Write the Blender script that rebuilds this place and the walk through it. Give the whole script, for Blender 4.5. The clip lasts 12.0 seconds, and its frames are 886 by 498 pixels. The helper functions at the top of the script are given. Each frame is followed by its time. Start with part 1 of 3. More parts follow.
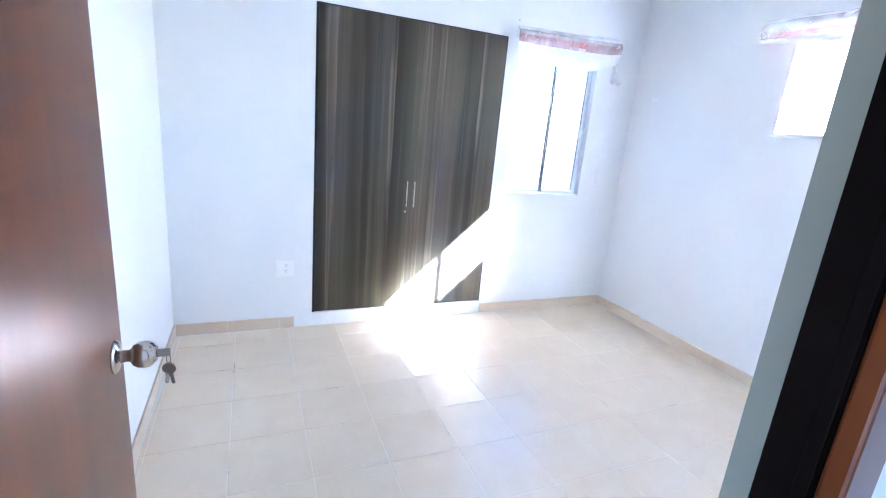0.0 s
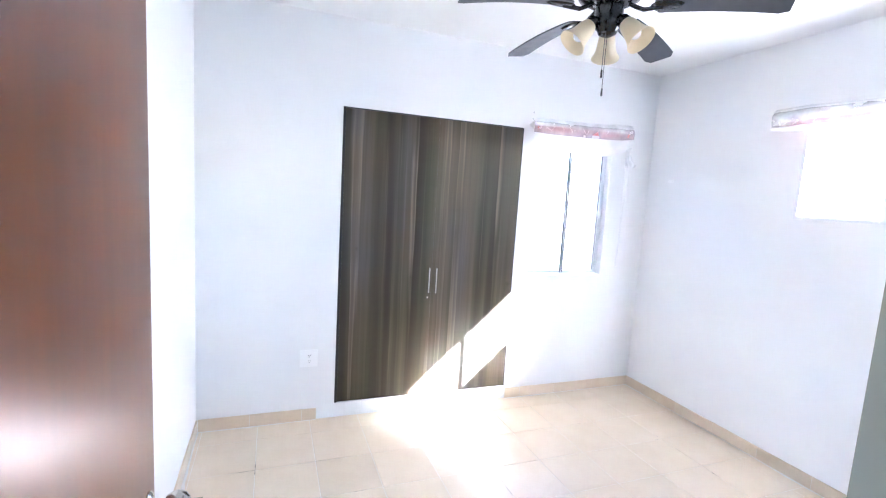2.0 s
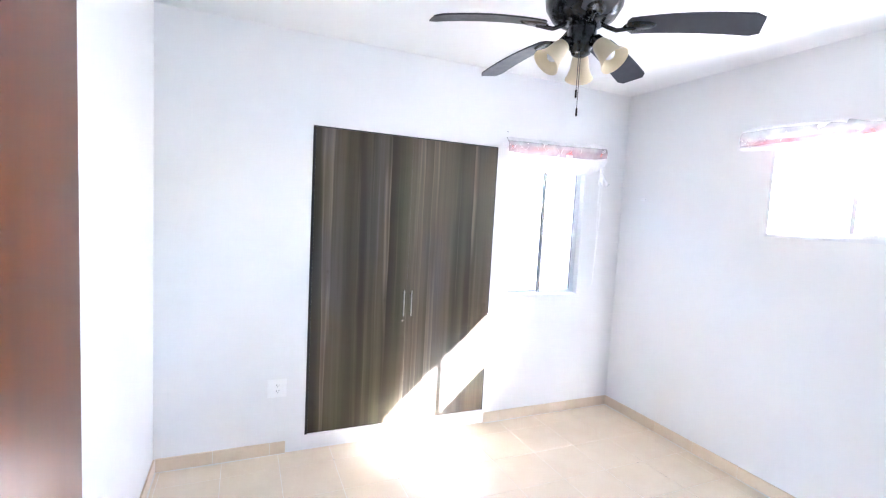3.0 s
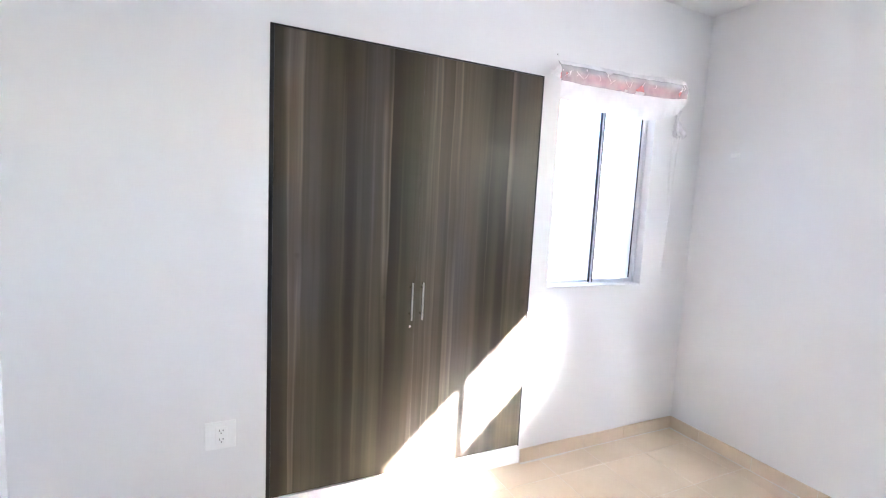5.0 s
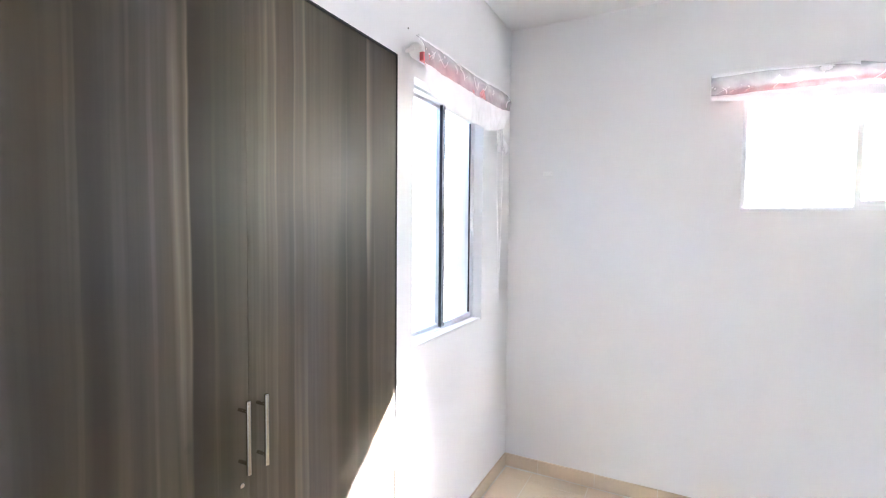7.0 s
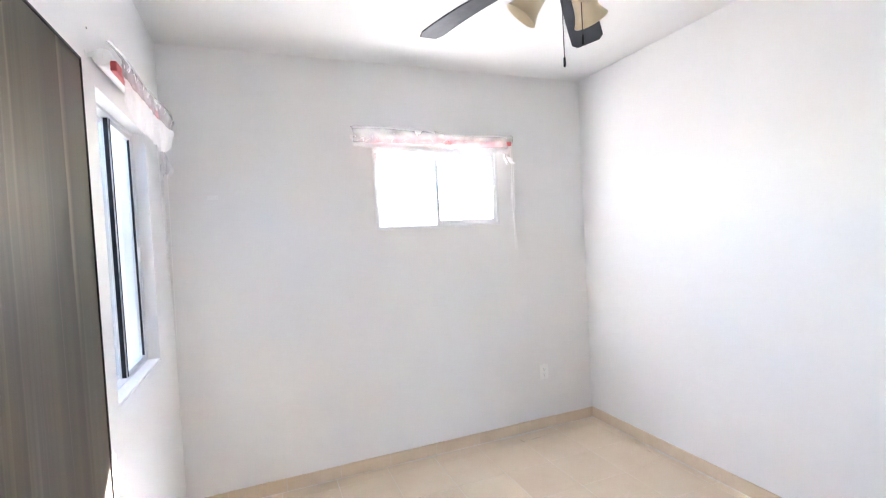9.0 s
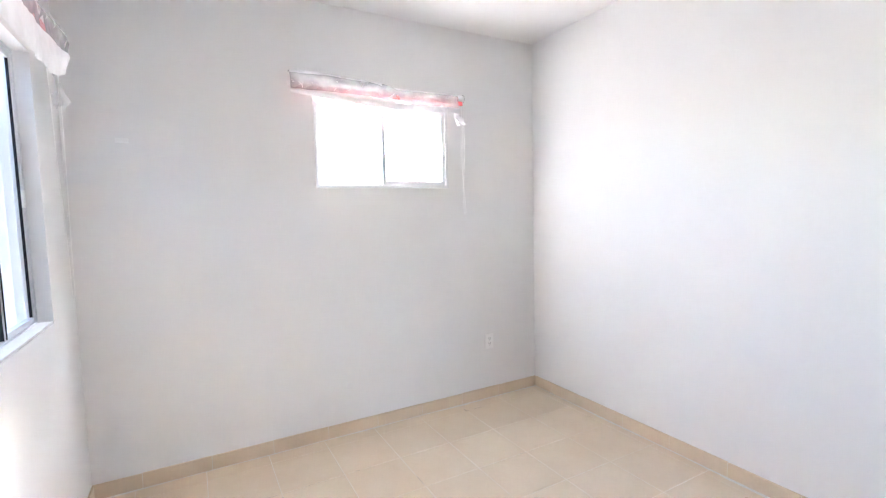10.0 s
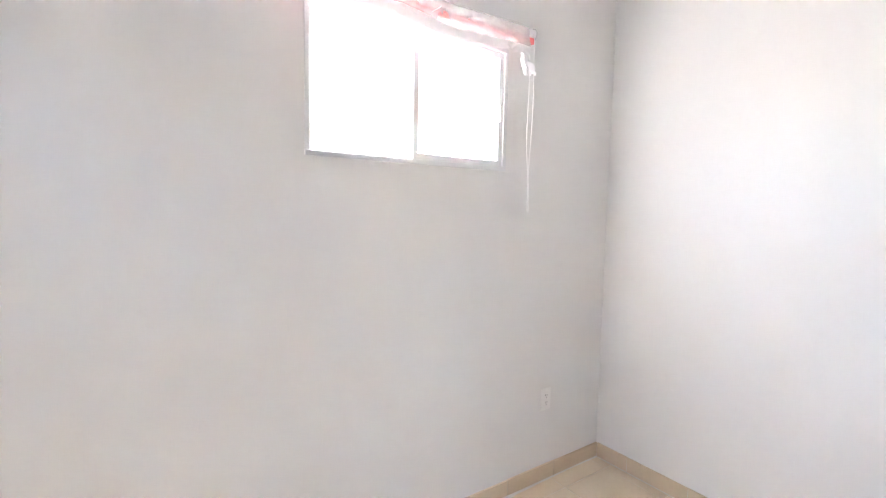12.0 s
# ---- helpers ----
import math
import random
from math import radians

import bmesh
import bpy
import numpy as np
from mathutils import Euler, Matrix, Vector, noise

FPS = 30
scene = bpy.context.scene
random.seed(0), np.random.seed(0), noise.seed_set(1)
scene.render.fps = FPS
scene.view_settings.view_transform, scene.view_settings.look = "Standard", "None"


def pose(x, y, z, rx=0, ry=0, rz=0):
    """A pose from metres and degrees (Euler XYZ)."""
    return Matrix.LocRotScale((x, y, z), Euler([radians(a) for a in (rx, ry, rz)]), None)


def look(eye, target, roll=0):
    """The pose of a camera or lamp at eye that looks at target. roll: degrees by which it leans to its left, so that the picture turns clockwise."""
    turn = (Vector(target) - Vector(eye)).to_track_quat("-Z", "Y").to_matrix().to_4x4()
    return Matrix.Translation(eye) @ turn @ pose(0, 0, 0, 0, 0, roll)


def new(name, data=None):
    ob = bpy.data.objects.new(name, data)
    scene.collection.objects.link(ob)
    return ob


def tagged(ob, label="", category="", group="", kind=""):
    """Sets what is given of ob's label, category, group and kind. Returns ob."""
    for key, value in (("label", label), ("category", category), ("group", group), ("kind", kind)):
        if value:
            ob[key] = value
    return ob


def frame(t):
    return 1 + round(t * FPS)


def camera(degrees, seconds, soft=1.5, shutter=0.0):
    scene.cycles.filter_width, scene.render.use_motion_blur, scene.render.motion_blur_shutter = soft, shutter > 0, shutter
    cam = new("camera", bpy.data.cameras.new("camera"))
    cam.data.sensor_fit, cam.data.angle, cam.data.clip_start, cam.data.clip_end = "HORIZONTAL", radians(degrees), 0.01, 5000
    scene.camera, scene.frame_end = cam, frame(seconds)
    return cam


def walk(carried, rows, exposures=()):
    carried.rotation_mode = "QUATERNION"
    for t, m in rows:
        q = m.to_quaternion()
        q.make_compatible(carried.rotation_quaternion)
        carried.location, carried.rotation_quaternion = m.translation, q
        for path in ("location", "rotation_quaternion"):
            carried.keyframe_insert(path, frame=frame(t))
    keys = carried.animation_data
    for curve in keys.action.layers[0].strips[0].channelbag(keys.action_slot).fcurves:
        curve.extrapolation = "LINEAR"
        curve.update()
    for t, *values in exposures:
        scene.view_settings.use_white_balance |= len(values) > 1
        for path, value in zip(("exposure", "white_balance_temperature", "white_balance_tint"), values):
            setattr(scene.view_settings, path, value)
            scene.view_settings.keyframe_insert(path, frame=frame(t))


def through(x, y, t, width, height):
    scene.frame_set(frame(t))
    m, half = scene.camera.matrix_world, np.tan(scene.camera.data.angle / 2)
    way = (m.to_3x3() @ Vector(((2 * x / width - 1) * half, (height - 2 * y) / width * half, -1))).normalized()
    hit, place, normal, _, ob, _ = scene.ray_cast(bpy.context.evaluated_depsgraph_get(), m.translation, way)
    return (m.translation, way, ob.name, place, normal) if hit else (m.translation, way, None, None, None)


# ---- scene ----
cam = camera(88.1, 12.0, soft=1.15)
PATH = [
    (0, (0.0952, -0.0060, 1.436), (0.8678, 1.7685, 0.929), 5.2),
    (0.5, (0.0627, 0.0207, 1.456), (0.8127, 1.824, 1.025), 4.8),
    (1, (0.04342, 0.02022, 1.537), (0.772, 1.849, 1.182), 4.4),
    (1.5, (0.038, 0.024, 1.592), (0.745, 1.87, 1.285), 4.0),
    (2, (0.05777, 0.03112, 1.594), (0.7614, 1.888, 1.35), 3.5),
    (2.5, (0.06851, 0.04241, 1.602), (0.8033, 1.893, 1.408), 3.2),
    (3, (0.09272, 0.1065, 1.614), (0.8923, 1.932, 1.45), 3.1),
    (5, (0.333, 1.101, 1.447), (1.183, 2.898, 1.235), 2.9),
    (5.5, (0.351, 1.461, 1.416), (1.281, 3.22, 1.212), 3.0),
    (6, (0.306, 1.744, 1.385), (1.494, 3.338, 1.165), 2.8),
    (6.5, (0.356, 1.981, 1.395), (1.863, 3.285, 1.228), 2.2),
    (7, (0.375, 2.162, 1.474), (2.148, 3.084, 1.382), 0.5),
    (9, (0.102, 2.636, 1.508), (1.957, 1.89, 1.448), -3.1),
    (9.5, (0.093, 2.609, 1.433), (1.879, 1.722, 1.297), -2.3),
    (10, (0.25, 2.595, 1.394), (1.996, 1.632, 1.238), -1.5),
    (10.5, (0.545, 2.507, 1.408), (2.258, 1.49, 1.235), -0.8),
    (11, (0.875, 2.53, 1.403), (2.571, 1.487, 1.213), -0.4),
    (11.5, (1.186, 2.496, 1.371), (2.874, 1.439, 1.189), 0.1),
    (12, (1.468, 2.415, 1.387), (3.11, 1.286, 1.218), 1.0),
]
EXPOSURES = [
    (0.0, 6.14, 4900, 15), (1.0, 6.24, 5130, 16), (2.5, 6.32, 5440, 18), (3.2, 6.28, 5560, 18),
    (5.0, 5.91, 5820, 18), (7.0, 5.96, 5900, 17), (9.5, 5.83, 6050, 17), (11.0, 5.82, 6100, 18), (12.0, 5.72, 6300, 18),
]
walk(cam, [(t, look(eye, target, roll)) for t, eye, target, roll in PATH], EXPOSURES)

# ---- plan, metres ----
XW, XE, YS, YN, H = -0.37, 3.041, 0.244, 3.10, 2.65
T = 0.15                       # wall thickness
PITCH, GX, GY = 0.326, 0.644, 1.289
CX0, CX1, CZ0, CZ1 = 0.482, 1.806, 0.100, 2.106          # wardrobe opening
W1 = (1.922, 2.627, 0.988, 2.06)                           # tall window: x0 x1 z0 z1
W2 = (1.000, 1.912, 1.566, 2.10)                         # low wide window: y0 y1 z0 z1
DX0, DX1, DZ = -0.215, 0.705, 2.10                       # doorway
YD0, YD1 = 0.19, 0.331                                   # wall with the doorway
HX0, HX1, HY0 = -1.60, 1.70, -1.15                       # hall
SWING = 90.0                                             # room door, degrees from the wall

# ---- daylight, and an added hall fill ----
SUN_DIR = Vector((-1.0, 1.0, -0.92)).normalized()
world = bpy.data.worlds.new("world")
scene.world = world
world.use_nodes = True
wn = world.node_tree
sky = wn.nodes.new("ShaderNodeTexSky")
sky.sky_type = "NISHITA"
sky.sun_disc = False
sky.sun_elevation = math.asin(-SUN_DIR.z)
sky.sun_rotation = math.atan2(-SUN_DIR.x, -SUN_DIR.y)
wn.nodes["Background"].inputs["Strength"].default_value = 0.05
wn.links.new(sky.outputs[0], wn.nodes["Background"].inputs["Color"])

sun = new("sun", bpy.data.lights.new("sun", "SUN"))
sun.data.energy, sun.data.angle, sun.data.color = 5.0, radians(0.6), (1.0, 0.965, 0.92)
sun.matrix_world = Matrix.Translation((6, -3, 6)) @ SUN_DIR.to_track_quat("-Z", "Y").to_matrix().to_4x4()


def area_lamp(name, centre, aim, sx, sy, watts, spread):
    lamp = new(name, bpy.data.lights.new(name, "AREA"))
    lamp.data.shape, lamp.data.size, lamp.data.size_y = "RECTANGLE", sx, sy
    lamp.data.energy, lamp.data.color, lamp.data.spread = watts, (0.95, 0.98, 1.0), radians(spread)
    lamp.matrix_world = look(centre, aim)
    return lamp


area_lamp("sky_light_tall_window", ((W1[0] + W1[1]) / 2, YN + T + 0.02, 1.51), ((W1[0] + W1[1]) / 2, 0, 1.51), 0.68, 1.06, 0.005, 160)
area_lamp("sky_light_wide_window", (XE + T + 0.02, 1.456, 1.84), (0, 1.456, 1.84), 0.90, 0.51, 0.075, 100)
# weak fill added in the unseen hall, no known source there
area_lamp("sky_light_hall", (HX0 - 0.10, -0.48, 1.10), (0, -0.48, 1.10), 0.85, 2.0, 0.012, 160)


# ---- materials ----
class Nodes:
    """A small helper for node materials."""

    def __init__(self, name):
        self.mat = bpy.data.materials.new(name)
        self.mat.use_nodes = True
        self.tree = self.mat.node_tree
        self.bsdf = self.tree.nodes["Principled BSDF"]

    def add(self, kind, **values):
        node = self.tree.nodes.new(kind)
        for key, value in values.items():
            node.inputs[key].default_value = value
        return node

    def link(self, a, b):
        self.tree.links.new(a, b)

    def noise(self, scale, detail=4.0, rough=0.55, stretch=None, wave=0.0):
        tc = self.add("ShaderNodeTexCoord")
        mp = self.add("ShaderNodeMapping")
        if stretch:
            mp.inputs["Scale"].default_value = stretch
        if wave:
            sw = self.add("ShaderNodeTexNoise", Scale=2.3, Detail=2.0, Roughness=0.5)
            ad = self.tree.nodes.new("ShaderNodeVectorMath")
            ad.operation = "MULTIPLY_ADD"
            ad.inputs[1].default_value = (wave, 0, 0)
            self.link(tc.outputs["Object"], sw.inputs["Vector"])
            self.link(sw.outputs["Color"], ad.inputs[0])
            self.link(tc.outputs["Object"], ad.inputs[2])
        nz = self.add("ShaderNodeTexNoise", Scale=scale, Detail=detail, Roughness=rough)
        self.link(ad.outputs[0] if wave else tc.outputs["Object"], mp.inputs["Vector"])
        self.link(mp.outputs[0], nz.inputs["Vector"])
        return nz.outputs["Fac"]

    def ramp(self, fac, *stops):
        r = self.add("ShaderNodeValToRGB")
        el = r.color_ramp.elements
        while len(el) < len(stops):
            el.new(0.5)
        for e, (p, c) in zip(el, stops):
            e.position = p
            e.color = (*c, 1) if len(c) == 3 else c
        self.link(fac, r.inputs[0])
        return r.outputs[0]

    def mix(self, fac, a, b, mode="MIX"):
        m = self.tree.nodes.new("ShaderNodeMix")
        m.data_type, m.blend_type = "RGBA", mode
        for sock, value in ((m.inputs[0], fac), (m.inputs[6], a), (m.inputs[7], b)):
            if isinstance(value, (int, float)):
                sock.default_value = value
            elif isinstance(value, tuple):
                sock.default_value = (*value, 1)
            else:
                self.link(value, sock)
        return m.outputs[2]

    def bump(self, height, strength, distance=0.002, under=None):
        b = self.add("ShaderNodeBump", Strength=strength, Distance=distance)
        self.link(height, b.inputs["Height"])
        if under is not None:
            self.link(under, b.inputs["Normal"])
        return b.outputs[0]

    def finish(self, color=None, rough=0.5, normal=None, metal=0.0, **more):
        s = self.bsdf.inputs
        for key, value in (("Base Color", color), ("Roughness", rough), ("Normal", normal), ("Metallic", metal), *more.items()):
            if value is None:
                continue
            if isinstance(value, (int, float)):
                s[key].default_value = value
            elif isinstance(value, tuple):
                s[key].default_value = (*value, 1)
            else:
                self.link(value, s[key])
        return self.mat


def plaster(name, tint, rough=0.75, coarse=0.25):
    n = Nodes(name)
    big, fine = n.noise(1.3, 3), n.noise(55, 5, 0.6)
    mid = n.noise(9, 4)
    c = n.mix(n.ramp(big, (0.35, (0, 0, 0)), (0.7, (1, 1, 1))), tuple(v * 0.97 for v in tint), tint)
    b = n.bump(mid, coarse, 0.006, n.bump(fine, 0.18, 0.0015))
    return n.finish(c, rough, b)


def tile_mat(name, a, b, rough):
    n = Nodes(name)
    info = n.add("ShaderNodeObjectInfo")
    geo = n.add("ShaderNodeNewGeometry")
    cl = n.add("ShaderNodeTexNoise", Scale=4.5, Detail=5.0, Roughness=0.6)
    n.link(geo.outputs["Position"], cl.inputs["Vector"])
    cloud, fine = cl.outputs["Fac"], n.noise(60, 4)
    c = n.mix(n.ramp(cloud, (0.32, (0, 0, 0)), (0.68, (1, 1, 1))), a, b)
    c = n.mix(n.ramp(fine, (0.4, (0, 0, 0)), (0.75, (0.3, 0.3, 0.3))), c, tuple(v * 0.93 for v in a))
    shade = n.ramp(info.outputs["Random"], (0.0, (0.985, 0.985, 0.98)), (1.0, (1.0, 1.0, 1.0)))
    c = n.mix(1.0, c, shade, "MULTIPLY")
    r = n.ramp(n.noise(9, 2), (0.3, (rough - 0.015,) * 3), (0.75, (rough + 0.03,) * 3))
    return n.finish(c, r, n.bump(n.noise(3, 1), 0.05, 0.003))


def grout_mat(name):
    n = Nodes(name)
    c = n.ramp(n.noise(3.2, 4, 0.6), (0.345, (0.24, 0.18, 0.13)), (0.385, (0.78, 0.71, 0.62)), (0.7, (0.87, 0.83, 0.77)))
    return n.finish(c, 0.9, n.bump(n.noise(90, 3), 0.3, 0.001))


def laminate(name):
    """Grey-brown woodgrain: broad soft bands, a few pale flame lines, short dark flecks."""
    n = Nodes(name)
    wide = n.noise(1.0, 2, 0.5, (5, 1, 0.10), 0.02)
    band = n.noise(1.0, 2, 0.5, (13, 1, 0.16), 0.018)
    line = n.noise(1.0, 1, 0.4, (17, 1, 0.22), 0.018)
    hair = n.noise(1.0, 2, 0.5, (34, 1, 0.35), 0.018)
    fade = n.noise(1.0, 2, 0.5, (4, 1, 1.3), 0.03)
    grain = n.noise(1.0, 4, 0.6, (90, 1, 1.6), 0.015)
    c = n.ramp(wide, (0.36, (0.042, 0.036, 0.026)), (0.50, (0.066, 0.057, 0.043)), (0.64, (0.098, 0.087, 0.069)))
    c = n.mix(n.ramp(band, (0.46, (0, 0, 0)), (0.60, (0.45, 0.45, 0.45)), (0.74, (0.65, 0.65, 0.65))), c, (0.128, 0.112, 0.089))
    c = n.mix(n.ramp(band, (0.28, (0.35, 0.35, 0.35)), (0.45, (0, 0, 0))), c, (0.036, 0.030, 0.023))
    some = n.mix(1.0, n.ramp(line, (0.60, (0, 0, 0)), (0.655, (0.85, 0.85, 0.85)), (0.72, (0.30, 0.30, 0.30))),
                 n.ramp(fade, (0.38, (0.15, 0.15, 0.15)), (0.60, (1, 1, 1))), "MULTIPLY")
    c = n.mix(some, c, (0.215, 0.188, 0.152))
    thin = n.mix(1.0, n.ramp(hair, (0.62, (0, 0, 0)), (0.70, (0.40, 0.40, 0.40))),
                 n.ramp(fade, (0.40, (1, 1, 1)), (0.62, (0.1, 0.1, 0.1))), "MULTIPLY")
    c = n.mix(thin, c, (0.160, 0.138, 0.110))
    c = n.mix(n.ramp(grain, (0.38, (0.22, 0.22, 0.22)), (0.58, (0, 0, 0))), c, (0.040, 0.033, 0.026))
    c = n.mix(1.0, c, (0.83, 0.845, 0.79), "MULTIPLY")
    hue = n.noise(1.0, 2, 0.5, (3.5, 1, 0.9), 0.03)
    c = n.mix(1.0, c, n.ramp(hue, (0.34, (0.99, 1.0, 0.86)), (0.50, (1.07, 0.97, 0.88)), (0.64, (1.0, 1.0, 1.12))), "MULTIPLY")
    knot = n.noise(1.0, 2, 0.5, (9, 1, 7.0))
    c = n.mix(n.ramp(knot, (0.72, (0, 0, 0)), (0.80, (0.45, 0.45, 0.45))), c, (0.034, 0.028, 0.021))
    return n.finish(c, n.ramp(band, (0.3, (0.40,) * 3), (0.7, (0.47,) * 3)), n.bump(grain, 0.06, 0.0006), 0.0, **{"Specular IOR Level": 0.24})


def varnished(name, dark, light, rough, gloss):
    n = Nodes(name)
    wide = n.noise(1.0, 4, 0.55, (7, 7, 0.7))
    grain = n.noise(1.0, 3, 0.5, (45, 45, 1.4))
    c = n.ramp(wide, (0.30, dark), (0.72, light))
    c = n.mix(n.ramp(grain, (0.36, (0.16, 0.16, 0.16)), (0.62, (0, 0, 0))), c, tuple(v * 0.7 for v in dark))
    b = n.bump(n.noise(1.0, 1, 0.5, (6, 6, 1.2)), 0.12, 0.002, n.bump(grain, 0.05, 0.0004))
    return n.finish(c, rough, b, 0.0, **{"Specular IOR Level": gloss})


def plain(name, color, rough=0.5, metal=0.0, scale=40, vary=0.06, bump=0.05):
    n = Nodes(name)
    nz = n.noise(scale, 4)
    c = n.mix(nz, tuple(v * (1 - vary) for v in color), tuple(min(1, v * (1 + vary)) for v in color))
    r = n.ramp(nz, (0.3, (max(0.02, rough - 0.05),) * 3), (0.7, (rough + 0.06,) * 3))
    return n.finish(c, r, n.bump(nz, bump, 0.001), metal)


def glass(name):
    n = Nodes(name)
    return n.finish((0.97, 0.99, 0.985), 0.02, None, 0.0, **{"Transmission Weight": 1.0, "IOR": 1.02})


def film_mat(name, low, high, through, scale, crease):
    """Thin milky plastic wrapping."""
    n = Nodes(name)
    out = n.tree.nodes["Material Output"]
    tr = n.add("ShaderNodeBsdfTransparent", Color=(0.97, 0.97, 0.98, 1))
    tl = n.add("ShaderNodeBsdfTranslucent", Color=(0.94, 0.94, 0.95, 1))
    n.finish((0.95, 0.95, 0.96), 0.36, n.bump(n.noise(24, 3), crease, 0.006))
    m1 = n.add("ShaderNodeMixShader", Fac=through)
    m2 = n.tree.nodes.new("ShaderNodeMixShader")
    n.link(n.bsdf.outputs[0], m1.inputs[1])
    n.link(tl.outputs[0], m1.inputs[2])
    n.link(n.ramp(n.noise(scale, 3, 0.5), (0.36, (low,) * 3), (0.68, (high,) * 3)), m2.inputs[0])
    n.link(tr.outputs[0], m2.inputs[1])
    n.link(m1.outputs[0], m2.inputs[2])
    n.link(m2.outputs[0], out.inputs["Surface"])
    return n.mat


def shade_mat(name):
    n = Nodes(name)
    c = n.mix(n.noise(14, 4), (0.80, 0.66, 0.42), (0.88, 0.77, 0.55))
    return n.finish(c, 0.35, None, 0.0, **{"Subsurface Weight": 0.0, "Transmission Weight": 0.25})


WALL = plaster("white_wall_paint", (0.86, 0.857, 0.85))
CEIL = plaster("white_ceiling_paint", (0.87, 0.87, 0.86), 0.85, 0.4)
TILE = tile_mat("beige_glazed_tile", (0.745, 0.607, 0.438), (0.785, 0.660, 0.502), 0.31)
SKIRT = tile_mat("beige_skirting_tile", (0.70, 0.57, 0.415), (0.74, 0.61, 0.46), 0.33)
GROUT = grout_mat("beige_grout")
LAMINATE = laminate("grey_brown_laminate")
BLACK = plain("black_edge_band", (0.012, 0.011, 0.011), 0.5)
WOOD = varnished("varnished_mahogany", (0.100, 0.026, 0.0062), (0.165, 0.047, 0.0115), 0.290, 0.45)
# inner door frame wood, its deep shade put into the colour
SHADEDWOOD = varnished("shaded_frame_wood", (0.004, 0.0025, 0.002), (0.006, 0.003, 0.0022), 0.6, 0.03)
STEEL = plain("brushed_nickel", (0.54, 0.51, 0.46), 0.20, 1.0, 30, 0.03, 0.0)
BRASS = plain("nickel_plated_key", (0.40, 0.35, 0.27), 0.40, 1.0, 60, 0.08, 0.02)
DARKSTEEL = plain("dark_chain_steel", (0.10, 0.095, 0.09), 0.4, 1.0, 60, 0.1)
# the wall's plaster darkened to olive grey for the shaded doorway reveal
SHADEDPLASTER = plaster("shaded_reveal_plaster", (0.25, 0.235, 0.18), 0.85)
JOINT = plain("white_tile_joint", (0.76, 0.73, 0.68), 0.9, 0, 90, 0.1, 0.2)
ALU = plain("natural_aluminium", (0.78, 0.79, 0.81), 0.40, 0.35, 90, 0.04)
RUBBER = plain("dark_window_seal", (0.006, 0.009, 0.016), 0.6)
GLASS = glass("clear_window_glass")
FANBLACK = plain("gloss_black_enamel", (0.005, 0.006, 0.007), 0.24, 0.0, 60)
BLADE = plain("charcoal_blade_laminate", (0.027, 0.030, 0.039), 0.46, 0.0, 30, 0.2)
SHADE = shade_mat("cream_frosted_glass")
BULB = plain("white_bulb_glass", (0.88, 0.88, 0.86), 0.25)
PLASTIC = plain("white_plastic", (0.90, 0.90, 0.89), 0.35, 0, 70, 0.03)
SLOT = plain("dark_slot", (0.02, 0.02, 0.02), 0.7)
FABRIC = plain("white_roller_fabric", (0.93, 0.93, 0.93), 0.8, 0, 300, 0.05, 0.3)
RED = plain("red_bottom_bar", (0.60, 0.105, 0.10), 0.4, 0, 60, 0.2)
FILM = film_mat("milky_plastic_film", 0.84, 0.97, 0.01, 7, 0.15)
THINFILM = film_mat("clear_plastic_wrapping", 0.24, 0.46, 0.30, 9, 0.12)
TAILFILM = film_mat("bunched_plastic_film", 0.72, 0.93, 0.20, 9, 0.12)
CAPGREY = plain("grey_plastic_cap", (0.50, 0.50, 0.50), 0.4, 0, 60, 0.05)
CORD = plain("white_bead_cord", (0.93, 0.93, 0.92), 0.5)
CONCRETE = plain("grey_brown_ground", (0.06, 0.055, 0.047), 0.9, 0, 6, 0.15, 0.4)
OUTPAINT = plaster("unseen_surround_brown", (0.15, 0.105, 0.075), 0.9, 0.5)
RENDER = plaster("pale_outside_render", (0.62, 0.60, 0.56), 0.9, 0.5)


# ---- mesh helpers ----
def bm_box(bm, x0, x1, y0, y1, z0, z1, bevel=0.0):
    vs = [bm.verts.new((x, y, z)) for x in (x0, x1) for y in (y0, y1) for z in (z0, z1)]
    fs = [bm.faces.new([vs[i] for i in f]) for f in ((0, 1, 3, 2), (4, 6, 7, 5), (0, 4, 5, 1), (2, 3, 7, 6), (0, 2, 6, 4), (1, 5, 7, 3))]
    if bevel:
        es = list({e for f in fs for e in f.edges})
        bmesh.ops.bevel(bm, geom=es, offset=bevel, segments=2, affect="EDGES", profile=0.5)
    return vs


def bm_turn(bm, profile, steps=32, m=None, cap=True):
    """A turned shape: (radius, height) pairs round z."""
    rings = []
    for r, z in profile:
        ring = []
        for k in range(steps):
            a = 2 * math.pi * k / steps
            p = Vector((r * math.cos(a), r * math.sin(a), z))
            ring.append(bm.verts.new(m @ p if m else p))
        rings.append(ring)
    for a, b in zip(rings, rings[1:]):
        for k in range(steps):
            j = (k + 1) % steps
            bm.faces.new((a[k], a[j], b[j], b[k]))
    if cap:
        for ring in (rings[0], rings[-1]):
            bm.faces.new(ring)


